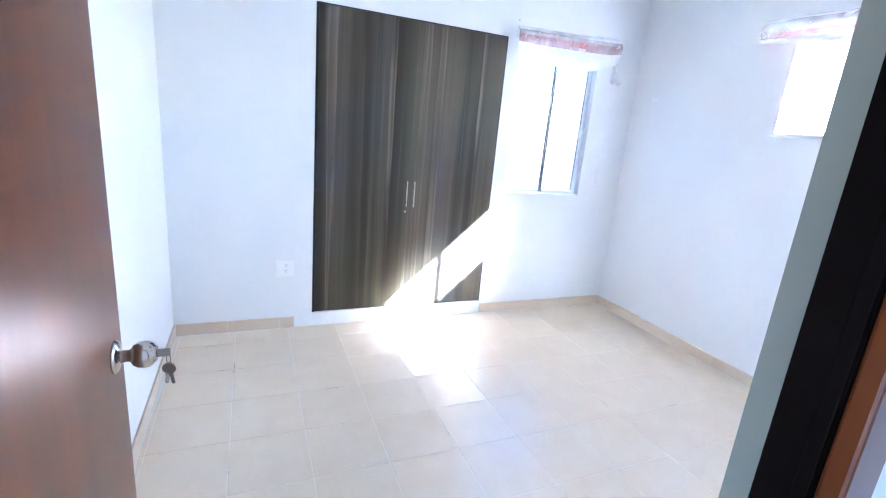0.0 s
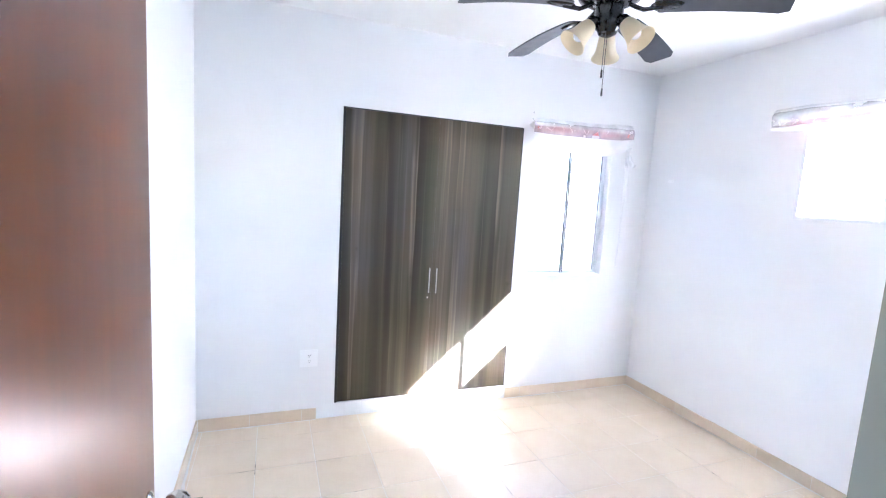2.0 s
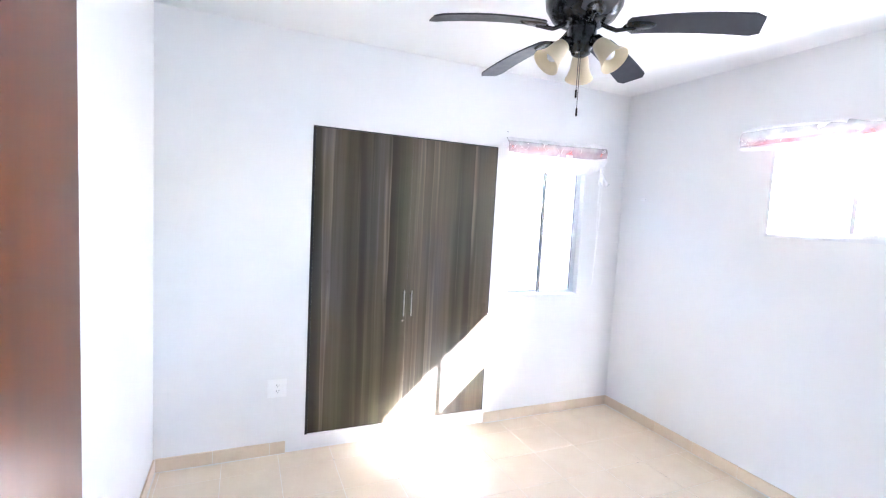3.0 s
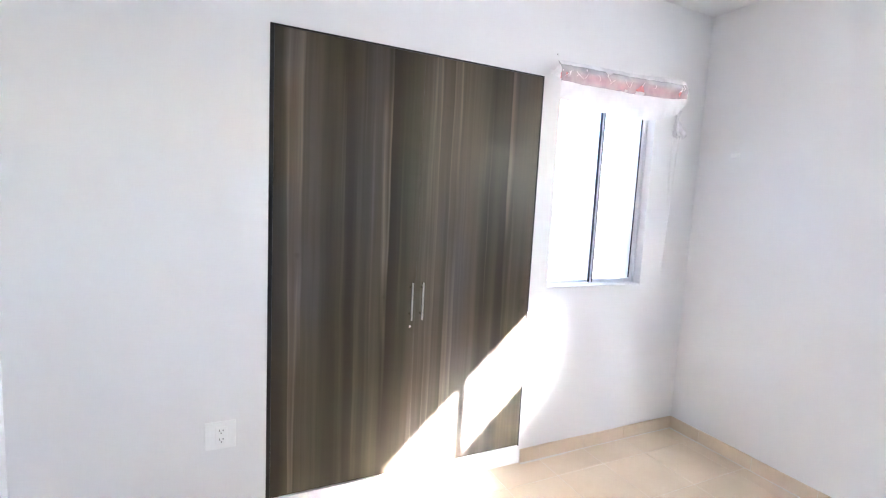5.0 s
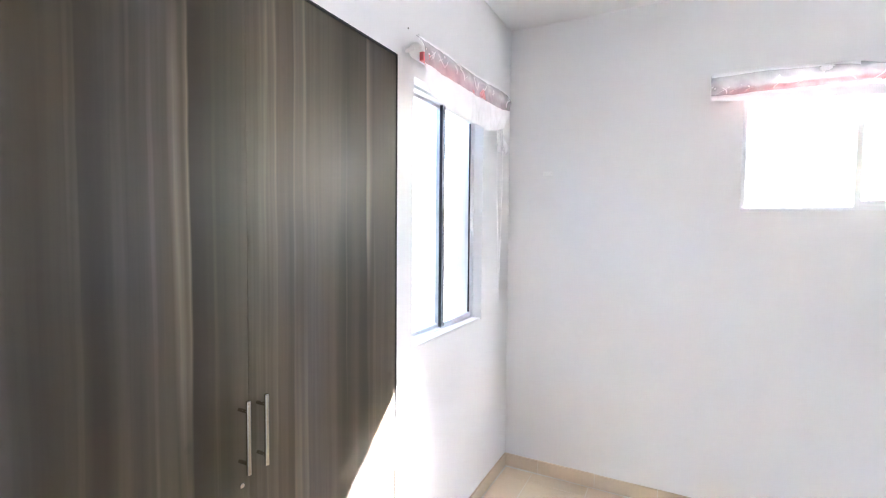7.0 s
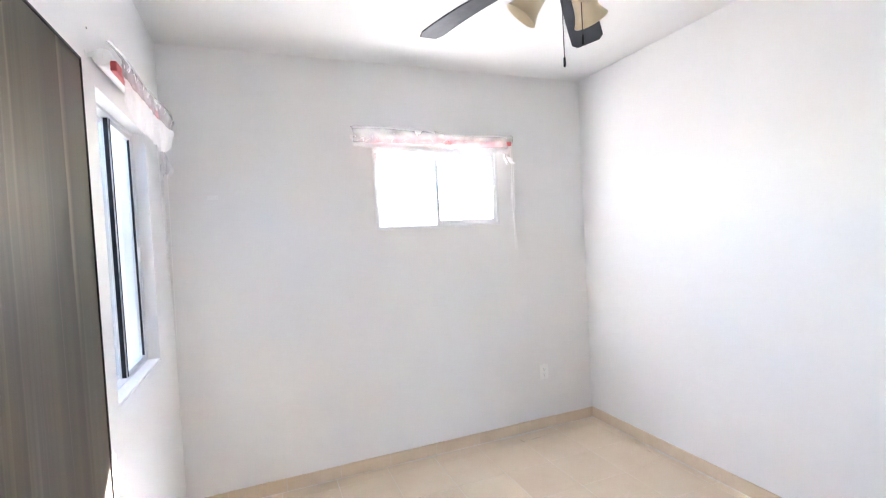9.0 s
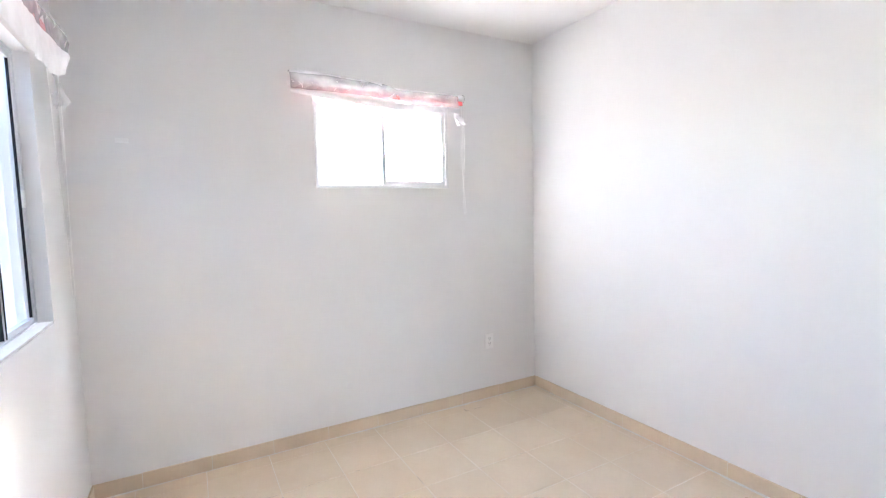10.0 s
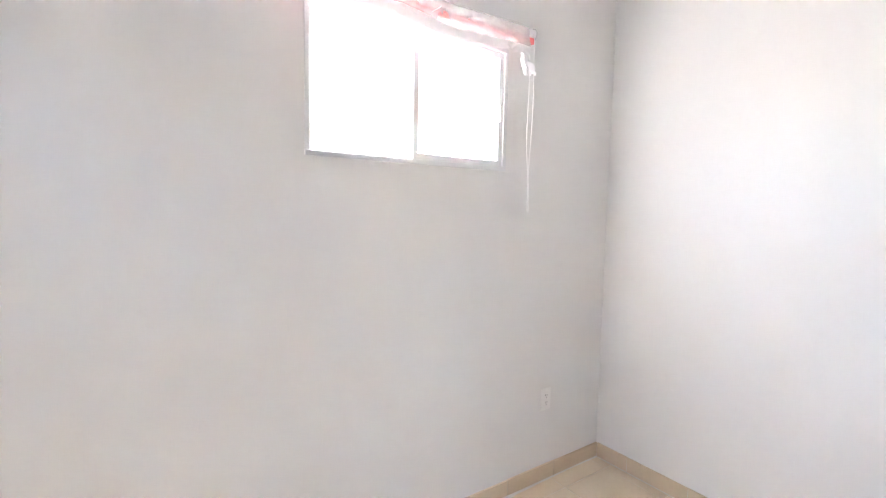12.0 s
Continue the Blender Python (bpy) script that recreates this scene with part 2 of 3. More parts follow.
def bm_tube(bm, pts, r, steps=8):
    rings = []
    pts = [Vector(p) for p in pts]
    for i, p in enumerate(pts):
        d = (pts[min(i + 1, len(pts) - 1)] - pts[max(i - 1, 0)]).normalized()
        side = d.orthogonal().normalized() if i == 0 else (side - d * side.dot(d)).normalized()
        up = d.cross(side)
        rings.append([bm.verts.new(p + r * (math.cos(2 * math.pi * k / steps) * side + math.sin(2 * math.pi * k / steps) * up)) for k in range(steps)])
    for a, b in zip(rings, rings[1:]):
        for k in range(steps):
            j = (k + 1) % steps
            bm.faces.new((a[k], a[j], b[j], b[k]))
    bm.faces.new(rings[0])
    bm.faces.new(rings[-1])


def mesh_of(name, bm, material, smooth=False):
    bmesh.ops.recalc_face_normals(bm, faces=bm.faces)
    me = bpy.data.meshes.new(name)
    bm.to_mesh(me)
    bm.free()
    me.materials.append(material)
    if smooth:
        for p in me.polygons:
            p.use_smooth = True
        me.set_sharp_from_angle(angle=radians(40))
    return me


def part(name, bm, material, parent, label="", smooth=False):
    ob = new(name, mesh_of(name, bm, material, smooth))
    ob.parent = parent
    if label:
        tagged(ob, label)
    return ob


def box_part(name, dims, material, parent, bevel=0.0, label=""):
    bm = bmesh.new()
    bm_box(bm, *dims, bevel)
    return part(name, bm, material, parent, label)


def structure(name, bm, material, label, category):
    return tagged(new(name, mesh_of(name, bm, material)), label, category, "", "structure")


def thing(name, place, label, category, group=""):
    ob = new(name)
    ob.empty_display_size = 0.1
    ob.location = place
    return tagged(ob, label, category, group)


def wall(name, axis, a0, a1, z0, z1, near, far, holes, material, label):
    """A wall along x or y with rectangular holes (a0, a1, z0, z1) cut through it."""
    bm = bmesh.new()
    aa = sorted({a0, a1, *(v for h in holes for v in h[:2])})
    zz = sorted({z0, z1, *(v for h in holes for v in h[2:])})

    def solid(i, j):
        if not (0 <= i < len(aa) - 1 and 0 <= j < len(zz) - 1):
            return False
        a, z = (aa[i] + aa[i + 1]) / 2, (zz[j] + zz[j + 1]) / 2
        return not any(h[0] < a < h[1] and h[2] < z < h[3] for h in holes)

    cache = {}

    def vert(a, d, z):
        if (a, d, z) not in cache:
            cache[a, d, z] = bm.verts.new((a, d, z) if axis == "x" else (d, a, z))
        return cache[a, d, z]

    for i in range(len(aa) - 1):
        for j in range(len(zz) - 1):
            if not solid(i, j):
                continue
            p, q, r, s = aa[i], aa[i + 1], zz[j], zz[j + 1]
            for d in (near, far):
                bm.faces.new((vert(p, d, r), vert(q, d, r), vert(q, d, s), vert(p, d, s)))
            for di, dj, e in ((-1, 0, ((p, r), (p, s))), (1, 0, ((q, r), (q, s))), (0, -1, ((p, r), (q, r))), (0, 1, ((p, s), (q, s)))):
                if not solid(i + di, j + dj):
                    (u, v), (w, x) = e
                    bm.faces.new((vert(u, near, v), vert(w, near, x), vert(w, far, x), vert(u, far, v)))
    return structure(name, bm, material, label, "wall")


# ---- large structure ----
wall("wall_north", "x", XW - T, XE + T, 0, H, YN, YN + T, [(CX0, CX1, CZ0, CZ1), W1], WALL, "white painted plaster wall with wardrobe and tall window")
wall("wall_east", "y", YS - T, YN, 0, H, XE, XE + 0.085, [W2], WALL, "white painted plaster wall with a high wide window")
wall("wall_south", "x", 0.86, XE, 0, H, YS - T, YS, [], WALL, "plain white painted plaster wall")
wall("wall_door", "x", XW, 0.86, 0, H, YD0, YD1, [(DX0, DX1, -1, DZ)], WALL, "white plaster wall with the room's doorway")
wall("wall_west", "y", YD0, YN, 0, H, XW - T, XW, [], WALL, "plain white painted plaster wall")
wall("wall_hall_south", "x", HX0, HX1, 0, H, HY0 - T, HY0, [], WALL, "plain white hall wall")
wall("wall_hall_east", "y", HY0, YS - T, 0, H, HX1, HX1 + T, [], WALL, "plain white hall wall")
# unseen west wall, its opening made up to hold the hall fill
wall("wall_hall_west", "y", HY0, YD0, 0, H, HX0 - T, HX0, [(-0.93, -0.03, -1, 2.1)], WALL, "plain white hall wall with an opening added for the fill lamp")
wall("wall_hall_north", "x", HX0, XW - T, 0, H, YD0 - 0.002, YD0 + T, [], WALL, "plain white hall wall")

bm = bmesh.new()
bm_box(bm, HX0 - T, XE + T, HY0 - T, YN + T + 0.7, H, H + 0.16)
structure("ceiling", bm, CEIL, "flat white painted plaster ceiling", "ceiling")
bm = bmesh.new()
bm_box(bm, -400, 400, -400, 400, -0.5, -0.22)
structure("ground", bm, CONCRETE, "bare grey-brown ground outside", "ground")
# place, height and end chosen to keep low sky light off the south wall
bm = bmesh.new()
bm_box(bm, -4.0, 2.44, YN + 0.856, YN + 0.976, -0.22, 2.30)
structure("wall_boundary", bm, RENDER, "pale rendered boundary wall outside the tall window", "wall")
bm = bmesh.new()
bm_box(bm, HX0 - T, XE + T, HY0 - T, YN + T + 0.7, -0.20, -0.0015)
floor = structure("floor", bm, GROUT, "beige glazed ceramic tile floor with thin grout joints", "floor")

# ---- wardrobe ----
def wardrobe():
    w = thing("wardrobe", ((CX0 + CX1) / 2, YN + 0.3, CZ0), "built-in wardrobe with two dark grey-brown woodgrain laminate doors, closed", "wardrobe")
    ox, oy, oz = w.location
    y0, y1 = YN + 0.022, YN + 0.62
    L = lambda x0, x1, ya, yb, z0, z1: (x0 - ox, x1 - ox, ya - oy, yb - oy, z0 - oz, z1 - oz)
    g = 0.002
    for x0, x1 in ((CX0 + g, CX0 + 0.020), (CX1 - 0.020, CX1 - g)):
        box_part("side_panel", L(x0, x1, y0, y1, CZ0 + g, CZ1 - g), BLACK, w)
    ye = YN - 0.0015
    for x0, x1 in ((CX0 + 0.0006, CX0 + 0.0168), (CX1 - 0.0040, CX1 - 0.0006)):
        box_part("edge_strip", L(x0, x1, ye, y0 - 0.0005, CZ0 + g, CZ1 - 0.0006), BLACK, w, 0.0008, "black edge band round the doors")
    box_part("edge_strip", L(CX0 + 0.0172, CX1 - 0.0043, ye, y0 - 0.0005, CZ1 - 0.0075, CZ1 - 0.0006), BLACK, w, 0.0008, "black edge band round the doors")
    box_part("top_panel", L(CX0 + 0.0205, CX1 - 0.0205, y0, y1, CZ1 - 0.02, CZ1 - g), BLACK, w)
    box_part("bottom_panel", L(CX0 + 0.0205, CX1 - 0.0205, y0, y1, CZ0 + g, CZ0 + 0.02), BLACK, w)
    box_part("back_panel", L(CX0 + g, CX1 - g, y1 + 0.001, y1 + 0.012, CZ0 + g, CZ1 - g), BLACK, w)
    mid = 1.1465
    for x0, x1, hx in ((CX0 + 0.0175, mid - 0.0004, 1.118), (mid + 0.0004, CX1 - 0.0046, 1.172)):
        d = box_part("door", L(x0, x1, YN + 0.003, YN + 0.020, CZ0 + 0.006, CZ1 - 0.0081), LAMINATE, w, 0.0005)
        bm = bmesh.new()
        zc, half = 0.965 - oz, 0.091
        yy = YN - 0.030 - oy
        bm_turn(bm, [(0.0045, -half), (0.0060, -half + 0.0015), (0.0060, half - 0.0015), (0.0045, half)], 16, Matrix.Translation((hx - ox, yy, zc)))
        for dz in (-0.064, 0.064):
            bm_tube(bm, [(hx - ox, yy, zc + dz), (hx - ox, YN + 0.003 - oy, zc + dz)], 0.0045, 10)
        part("handle", bm, STEEL, d, "brushed nickel bar handle", True)
    bm = bmesh.new()
    bm_turn(bm, [(0.0065, 0), (0.0065, 0.0016), (0.0052, 0.0028)], 16, pose(1.124 - ox, YN + 0.003 - oy, 0.836 - oz, 90))
    part("lock", bm, STEEL, w, "small round nickel lock")
    return w


wardrobe()


# ---- windows ----
def frame_bars(bm, a0, a1, z0, z1, d0, d1, wid, put):
    """Four bars of a rectangular frame; put maps (a, depth, z) ranges to a box."""
    put(bm, a0, a1, d0, d1, z0, z0 + wid)
    put(bm, a0, a1, d0, d1, z1 - wid, z1)
    put(bm, a0, a0 + wid, d0, d1, z0 + wid, z1 - wid)
    put(bm, a1 - wid, a1, d0, d1, z0 + wid, z1 - wid)


def sliding_window(name, axis, opening, face, inset, meet, front_low, rim, rails, dark, label):
    """An aluminium sliding window: outer frame, two sashes on two tracks, panes."""
    a0, a1, z0, z1 = opening
    root = tagged(new(name), label, "window", "", "structure")
    if axis == "x":
        put = lambda bm, p, q, d0, d1, r, s: bm_box(bm, p, q, face + d0, face + d1, r, s, 0.0015)
    else:
        put = lambda bm, p, q, d0, d1, r, s: bm_box(bm, face + d0, face + d1, p, q, r, s, 0.0015)
    e = 0.0002
    bm = bmesh.new()
    frame_bars(bm, a0 + e, a1 - e, z0 + e, z1 - e, inset, inset + 0.062, rim, put)
    part("window_frame", bm, ALU, root, "natural aluminium frame")
    for which in (0, 1):
        lo = (which == 0)
        s0, s1 = (a0 + rim + 0.0002, meet + 0.018) if lo else (meet - 0.018, a1 - rim - 0.0002)
        front = (lo == front_low)
        d = inset + (0.006 if front else 0.034)
        bm = bmesh.new()
        frame_bars(bm, s0, s1, z0 + rim + 0.0002, z1 - rim - 0.0002, d, d + 0.022, rails[0] if front else rails[1], put)
        sash = part("sash", bm, ALU, root)
        wid = rails[0] if front else rails[1]
        bm = bmesh.new()
        put(bm, s0 + wid, s1 - wid, d + 0.009, d + 0.013, z0 + rim + 0.0002 + wid, z1 - rim - 0.0002 - wid)
        pane = part("pane", bm, GLASS, sash)
        pane.visible_shadow = False
        if dark:                                           # glazing gaskets and pile seals
            za, zb = z0 + rim + 0.004, z1 - rim - 0.004
            bm = bmesh.new()
            if front:
                put(bm, s0 - 0.0025, s0 - 0.0003, d + 0.001, d + 0.016, za, zb)
                put(bm, s0 + wid * 0.45, s0 + wid * 0.85, d - 0.003, d - 0.0004, za, zb)
                put(bm, s1 - wid - 0.003, s1 - wid - 0.0003, d - 0.001, d + 0.0085, za + wid, zb - wid)
            else:
                put(bm, s0 + wid + 0.0003, s0 + wid + 0.003, d, d + 0.0085, za + wid, zb - wid)
            part("seal", bm, RUBBER, sash, "dark rubber seal")
        if front:
            side = s0 + 0.006 if lo else s1 - 0.024
            zc = z0 + 0.47 * (z1 - z0)
            bm = bmesh.new()
            put(bm, side, side + 0.018, d - 0.010, d - 0.0005, zc - 0.035, zc + 0.035)
            part("latch", bm, PLASTIC, sash, "small white latch")
    return root


sliding_window("window_1", "x", W1, YN, 0.050, 2.294, False, 0.014, (0.022, 0.016), True, "tall two-pane aluminium sliding window, bright daylight outside")
sliding_window("window_2", "y", W2, XE, -0.004, 1.466, True, 0.020, (0.026, 0.018), False, "low wide two-pane aluminium sliding window, bright daylight outside")
box = bmesh.new()
bm_box(box, W1[0] + 0.0015, W1[1] - 0.0015, YN + 0.003, YN + 0.060, W1[2] + 0.0005, W1[2] + 0.010, 0.002)
structure("window_sill", box, WALL, "white plastered inner window sill", "sill")

# unseen surround and header added outside the wide window to cut the sun patch
box = bmesh.new()
ya, yb, xa, xb = W2[0] + 0.0005, W2[1] - 0.0005, XE + 0.078, XE + T + 0.004
bm_box(box, xa, xb, ya, yb, W2[2] + 0.0005, W2[2] + 0.004)
bm_box(box, xa, xb, yb - 0.0035, yb, W2[2] + 0.0045, W2[3] - 0.0005)
bm_box(box, XE + 0.0855, xb, ya - 0.06, yb + 0.06, W2[3] + 0.028, W2[3] + 0.10)
structure("trim", box, OUTPAINT, "unseen brown surround added outside the wide window to trim the sun patch", "trim")


# ---- roller blinds in their wrapping ----
def bm_strip(bm, rows):
    """Faces between rows of points."""
    vs = [[bm.verts.new(q) for q in row] for row in rows]
    for a, c in zip(vs, vs[1:]):
        for k in range(len(a) - 1):
            bm.faces.new((a[k], a[k + 1], c[k + 1], c[k]))


def along(pts, v):
    """A point on a smooth line through pts, v from 0 to 1."""
    f = max(0.0, min(0.9999, v)) * (len(pts) - 1)
    i = int(f)
    p0, p1, p2, p3 = (Vector(pts[max(0, min(len(pts) - 1, i + k))]) for k in (-1, 0, 1, 2))
    u = f - i
    return 0.5 * (2 * p1 + (p2 - p0) * u + (2 * p0 - 5 * p1 + 4 * p2 - p3) * u * u + (3 * p1 - p0 - 3 * p2 + p3) * u ** 3)


def blind(name, length, r, bar, cover, bare_top, puff, drop, bunch, creases, tail, cord, seed, label):
    """A rolled-up blind along local x, its wall behind at local y = 0, its roll axis at z = 0.

    bar: (forward, z, half height) of the bottom bar; cover: the stretch of it (0 to 1) that is wrapped;
    bare_top(u): how far round the front the wrapping begins; puff(u): slack over the roll; drop(u): how low it hangs; bunch: how far a second, opaque layer runs over the roll.
    """
    b = thing(name, (0, 0, 0), label, "roller blind", "roller blinds over the windows")
    yc = -0.042
    half = length / 2
    rx = Matrix.Translation((0, yc, 0)) @ pose(0, 0, 0, 0, 90, 0)
    bm = bmesh.new()
    bm_turn(bm, [(r - 0.002, -half), (r, -half + 0.004), (r, half - 0.004), (r - 0.002, half)], 36, rx)
    part("roll", bm, FABRIC, b, "white rolled-up blind fabric", True)
    for s in (-1, 1):
        bm = bmesh.new()
        bm_turn(bm, [(0.012, s * (half + 0.001)), (r - 0.004, s * (half + 0.002)), (r - 0.004, s * (half + 0.007)), (0.010, s * (half + 0.009))], 28, rx)
        part("end_cap", bm, PLASTIC, b, "", True)
        bm = bmesh.new()
        x = s * (half + 0.0125)
        bm_box(bm, x - 0.0015, x + 0.0015, -0.045, -0.001, -0.007, 0.009, 0.001)
        bm_box(bm, min(x, x + s * 0.012), max(x, x + s * 0.012), -0.004, -0.001, -0.007, 0.014, 0.001)
        part("bracket", bm, PLASTIC, b, "small white wall bracket")
    bm = bmesh.new()                                       # chain wheel's guard at the cord's end
    ring = [(half + 0.016, yc + (r + 0.001) * math.sin(a), (r + 0.001) * math.cos(a)) for a in [math.pi * (0.02 + 1.0 * i / 24) + math.pi for i in range(25)]]
    bm_tube(bm, ring, 0.0022, 8)
    part("cord_guard", bm, CAPGREY, b, "thin grey curved cord guard", True)
    bm = bmesh.new()
    bm_box(bm, -half - 0.006, half + 0.002, yc - bar[0] - 0.009, yc - bar[0] + 0.009, bar[1] - bar[2], bar[1] + bar[2], 0.003)
    part("bottom_bar", bm, RED, b, "red bottom bar seen through plastic")
    noise.seed_set(seed)
    front = max(r, bar[0] + 0.009)

    def crumple(x, v, amp):
        """Sharp folds that run mostly down the film, with finer creases across them."""
        p = Vector((x * 11, v * 2.2, seed))
        p = p + 0.6 * noise.noise_vector(p * 0.9)
        a = 1.0 - 2.0 * abs(noise.noise(p))
        c = 1.0 - 2.0 * abs(noise.noise(Vector((x * 27 + v * 5, v * 6.5 - x * 8, seed + 7))))
        d = noise.noise(Vector((x * 5, v * 1.4, seed + 13)))
        return amp * (0.55 * a + 0.30 * c + 0.7 * d)

    def wrapping(name, material, label, v0, v1, nx, ns, grow, amp, reach):
        rows = []
        for i in range(nx + 1):
            u = cover[0] + (reach - cover[0]) * i / nx
            x = -half - 0.012 + (length + 0.018) * u
            p, low = puff(u), drop(u)
            rr = r + 0.004 + p
            line = [(0, yc + 0.4 * rr, 0.95 * rr), (0, yc - 0.35 * rr, 0.98 * rr), (0, yc - 0.95 * rr, 0.35 * rr), (0, yc - front - 0.006 - p, bar[1] + bar[2]),
                    (0, yc - front - 0.007 - 0.6 * p, bar[1] - bar[2]), (0, yc - front - 0.010 - 0.6 * p, (bar[1] - bar[2] - low) / 2), (0, yc - front - 0.006 - 0.3 * p, -low)]
            row = []
            for k in range(ns + 1):
                v = v0 + (v1 - v0) * k / ns
                v = bare_top(u) + (1 - bare_top(u)) * v
                q = along(line, v)
                w = crumple(x, v, amp) * (0.5 + v) + grow
                q.x = x + 0.5 * crumple(x + 3.1, v, amp)
                q.y -= 0.8 * w
                q.z += (0.6 if v < 0.4 else 0.35) * w
                q.y = min(q.y, -0.002)
                row.append(q)
            rows.append(row)
        bm = bmesh.new()
        bm_strip(bm, rows)
        part(name, bm, material, b, label, True)

    wrapping("plastic_sleeve", THINFILM, "crumpled clear plastic wrapping", 0.0, 0.72, 190, 34, 0.0075, 0.0060, cover[1])
    wrapping("plastic_skirt", FILM, "loose hanging milky plastic film", 0.69, 1.0, 190, 26, 0.008, 0.007, cover[1])
    wrapping("plastic_wrap", TAILFILM, "bunched-up opaque plastic over the roll", 0.0, 0.25, 150, 20, 0.013, 0.008, bunch)
    # white folds where the film is pinched over the bar
    rng = random.Random(seed)
    for i in range(creases):
        x = -half + 0.01 + (length * 0.8) * (i / creases) ** 1.7 + rng.uniform(-0.012, 0.012)
        lean, wid = rng.uniform(-0.05, 0.05), rng.uniform(0.0010, 0.0030)
        zt, zb = bar[1] + bar[2] * rng.uniform(0.5, 1.5), bar[1] - bar[2] * rng.uniform(0.2, 1.3)
        edge = []
        for k in range(9):
            v = k / 8
            xx = x + lean * v + 0.007 * math.sin(3.5 * v + i)
            w2 = wid * math.sin(math.pi * (0.10 + 0.80 * v))
            yy = yc - front - 0.024 - puff((x + half) / length) - 0.003 * math.sin(math.pi * v)
            edge.append((Vector((xx - w2, yy, zt + (zb - zt) * v)), Vector((xx, yy - 0.0015, zt + (zb - zt) * v)), Vector((xx + w2, yy, zt + (zb - zt) * v))))
        bm = bmesh.new()
        bm_strip(bm, edge)
        part("plastic_crease", bm, TAILFILM, b, "white fold in the wrapping", True)
    # twisted end of the wrapping: a thin neck that opens into a ragged flare
    bm = bmesh.new()
    rings = []
    for i in range(25):
        t = i / 24
        wid = 0.020 * max(0.0, 1 - 3.2 * t) + 0.0075 + tail[3] * max(0.0, t - 0.28) ** 0.9
        ring = []
        for k in range(29):
            a = 2 * math.pi * (k % 28) / 28
            n1 = noise.noise(Vector((t * 3, 2.5 * math.cos(a), 2.5 * math.sin(a) + seed + 3)))
            pleat = 1 + 0.35 * math.sin(5 * a + 2.5 * t) * min(1.0, 2 * t)
            q = wid * pleat * (1 + 0.5 * n1)
            ring.append(Vector((tail[0] + tail[4] * t * t + 1.25 * q * math.cos(a), yc - 0.014 + 0.7 * q * math.sin(a), -tail[1] - tail[2] * t + 0.035 * t * n1)))
        rings.append(ring)
    bm_strip(bm, rings)
    part("plastic_tail", bm, TAILFILM, b, "loose twisted plastic end", True)
    # bead cord loop
    bm = bmesh.new()
    n = 40
    x0 = half + 0.012
    pts, back = [], []
    for i in range(n + 1):
        t = i / n
        pts.append((x0 + cord[1] * t + 0.005 * math.sin(7 * t + seed), yc - 0.022 + 0.008 * t, -cord[0] * t))
    for i in range(n + 1):
        t = 1 - i / n
        back.append((x0 + cord[1] * t + 0.006 + 0.013 * math.sin(8 * t + 1.3 * seed) * t, yc + 0.020 - 0.024 * t, -cord[0] * t + 0.012 * (1 - t)))
    bm_tube(bm, pts + [(x0 + cord[1] + 0.006, yc - 0.012, -cord[0] - 0.006)] + back, cord[2], 6)
    part("cord", bm, CORD, b, "thin white pull cord loop", True)
    return b


def ease(a, c, u):
    w = max(0.0, min(1.0, (u - a) / (c - a)))
    return w * w * (3 - 2 * w)


b1 = blind("blind", 0.885, 0.029, (0.028, -0.026, 0.0165), (-0.022, 0.985), lambda u: 0.16,
           lambda u: 0.004 + 0.012 * ease(0.55, 0.95, u), lambda u: 0.150 + 0.055 * math.sin(math.pi * min(1.0, u * 1.05)) - 0.045 * ease(0.90, 1.0, u) + 0.008 * math.sin(11 * u),
           0.98, 13, (0.430, 0.110, 0.150, 0.030, 0.035), (1.07, -0.045, 0.0014), 11, "rolled-up white roller blind with red bar in plastic wrapping")
b1.matrix_world = pose(2.306, YN, 2.142, 0, -1.3, 0)
b2 = blind("blind", 1.115, 0.026, (0.018, -0.035, 0.0135), (-0.015, 0.955), lambda u: 0.05 + 0.34 * ease(0.40, 0.58, u),
           lambda u: 0.003 + 0.020 * (1 - ease(0.12, 0.55, u)), lambda u: 0.076 + 0.042 * ease(0.05, 0.40, u) + 0.006 * math.sin(13 * u),
           0.47, 9, (0.510, 0.070, 0.100, 0.020, 0.040), (0.78, -0.012, 0.0015), 5, "rolled-up white roller blind with red bar in plastic wrapping")
b2.matrix_world = pose(XE, 1.470, 2.167, 0, -0.4, -90)

scr = thing("wall_screw", (1.878, YN, 2.226), "small dark steel screw stuck in a white painted wall", "screw")
bm = bmesh.new()
bm_turn(bm, [(0.0032, -0.001), (0.0032, 0.0012), (0.0022, 0.0022), (0.0008, 0.0024)], 14, pose(0, 0, 0, 90))
part("head", bm, DARKSTEEL, scr, "", True)


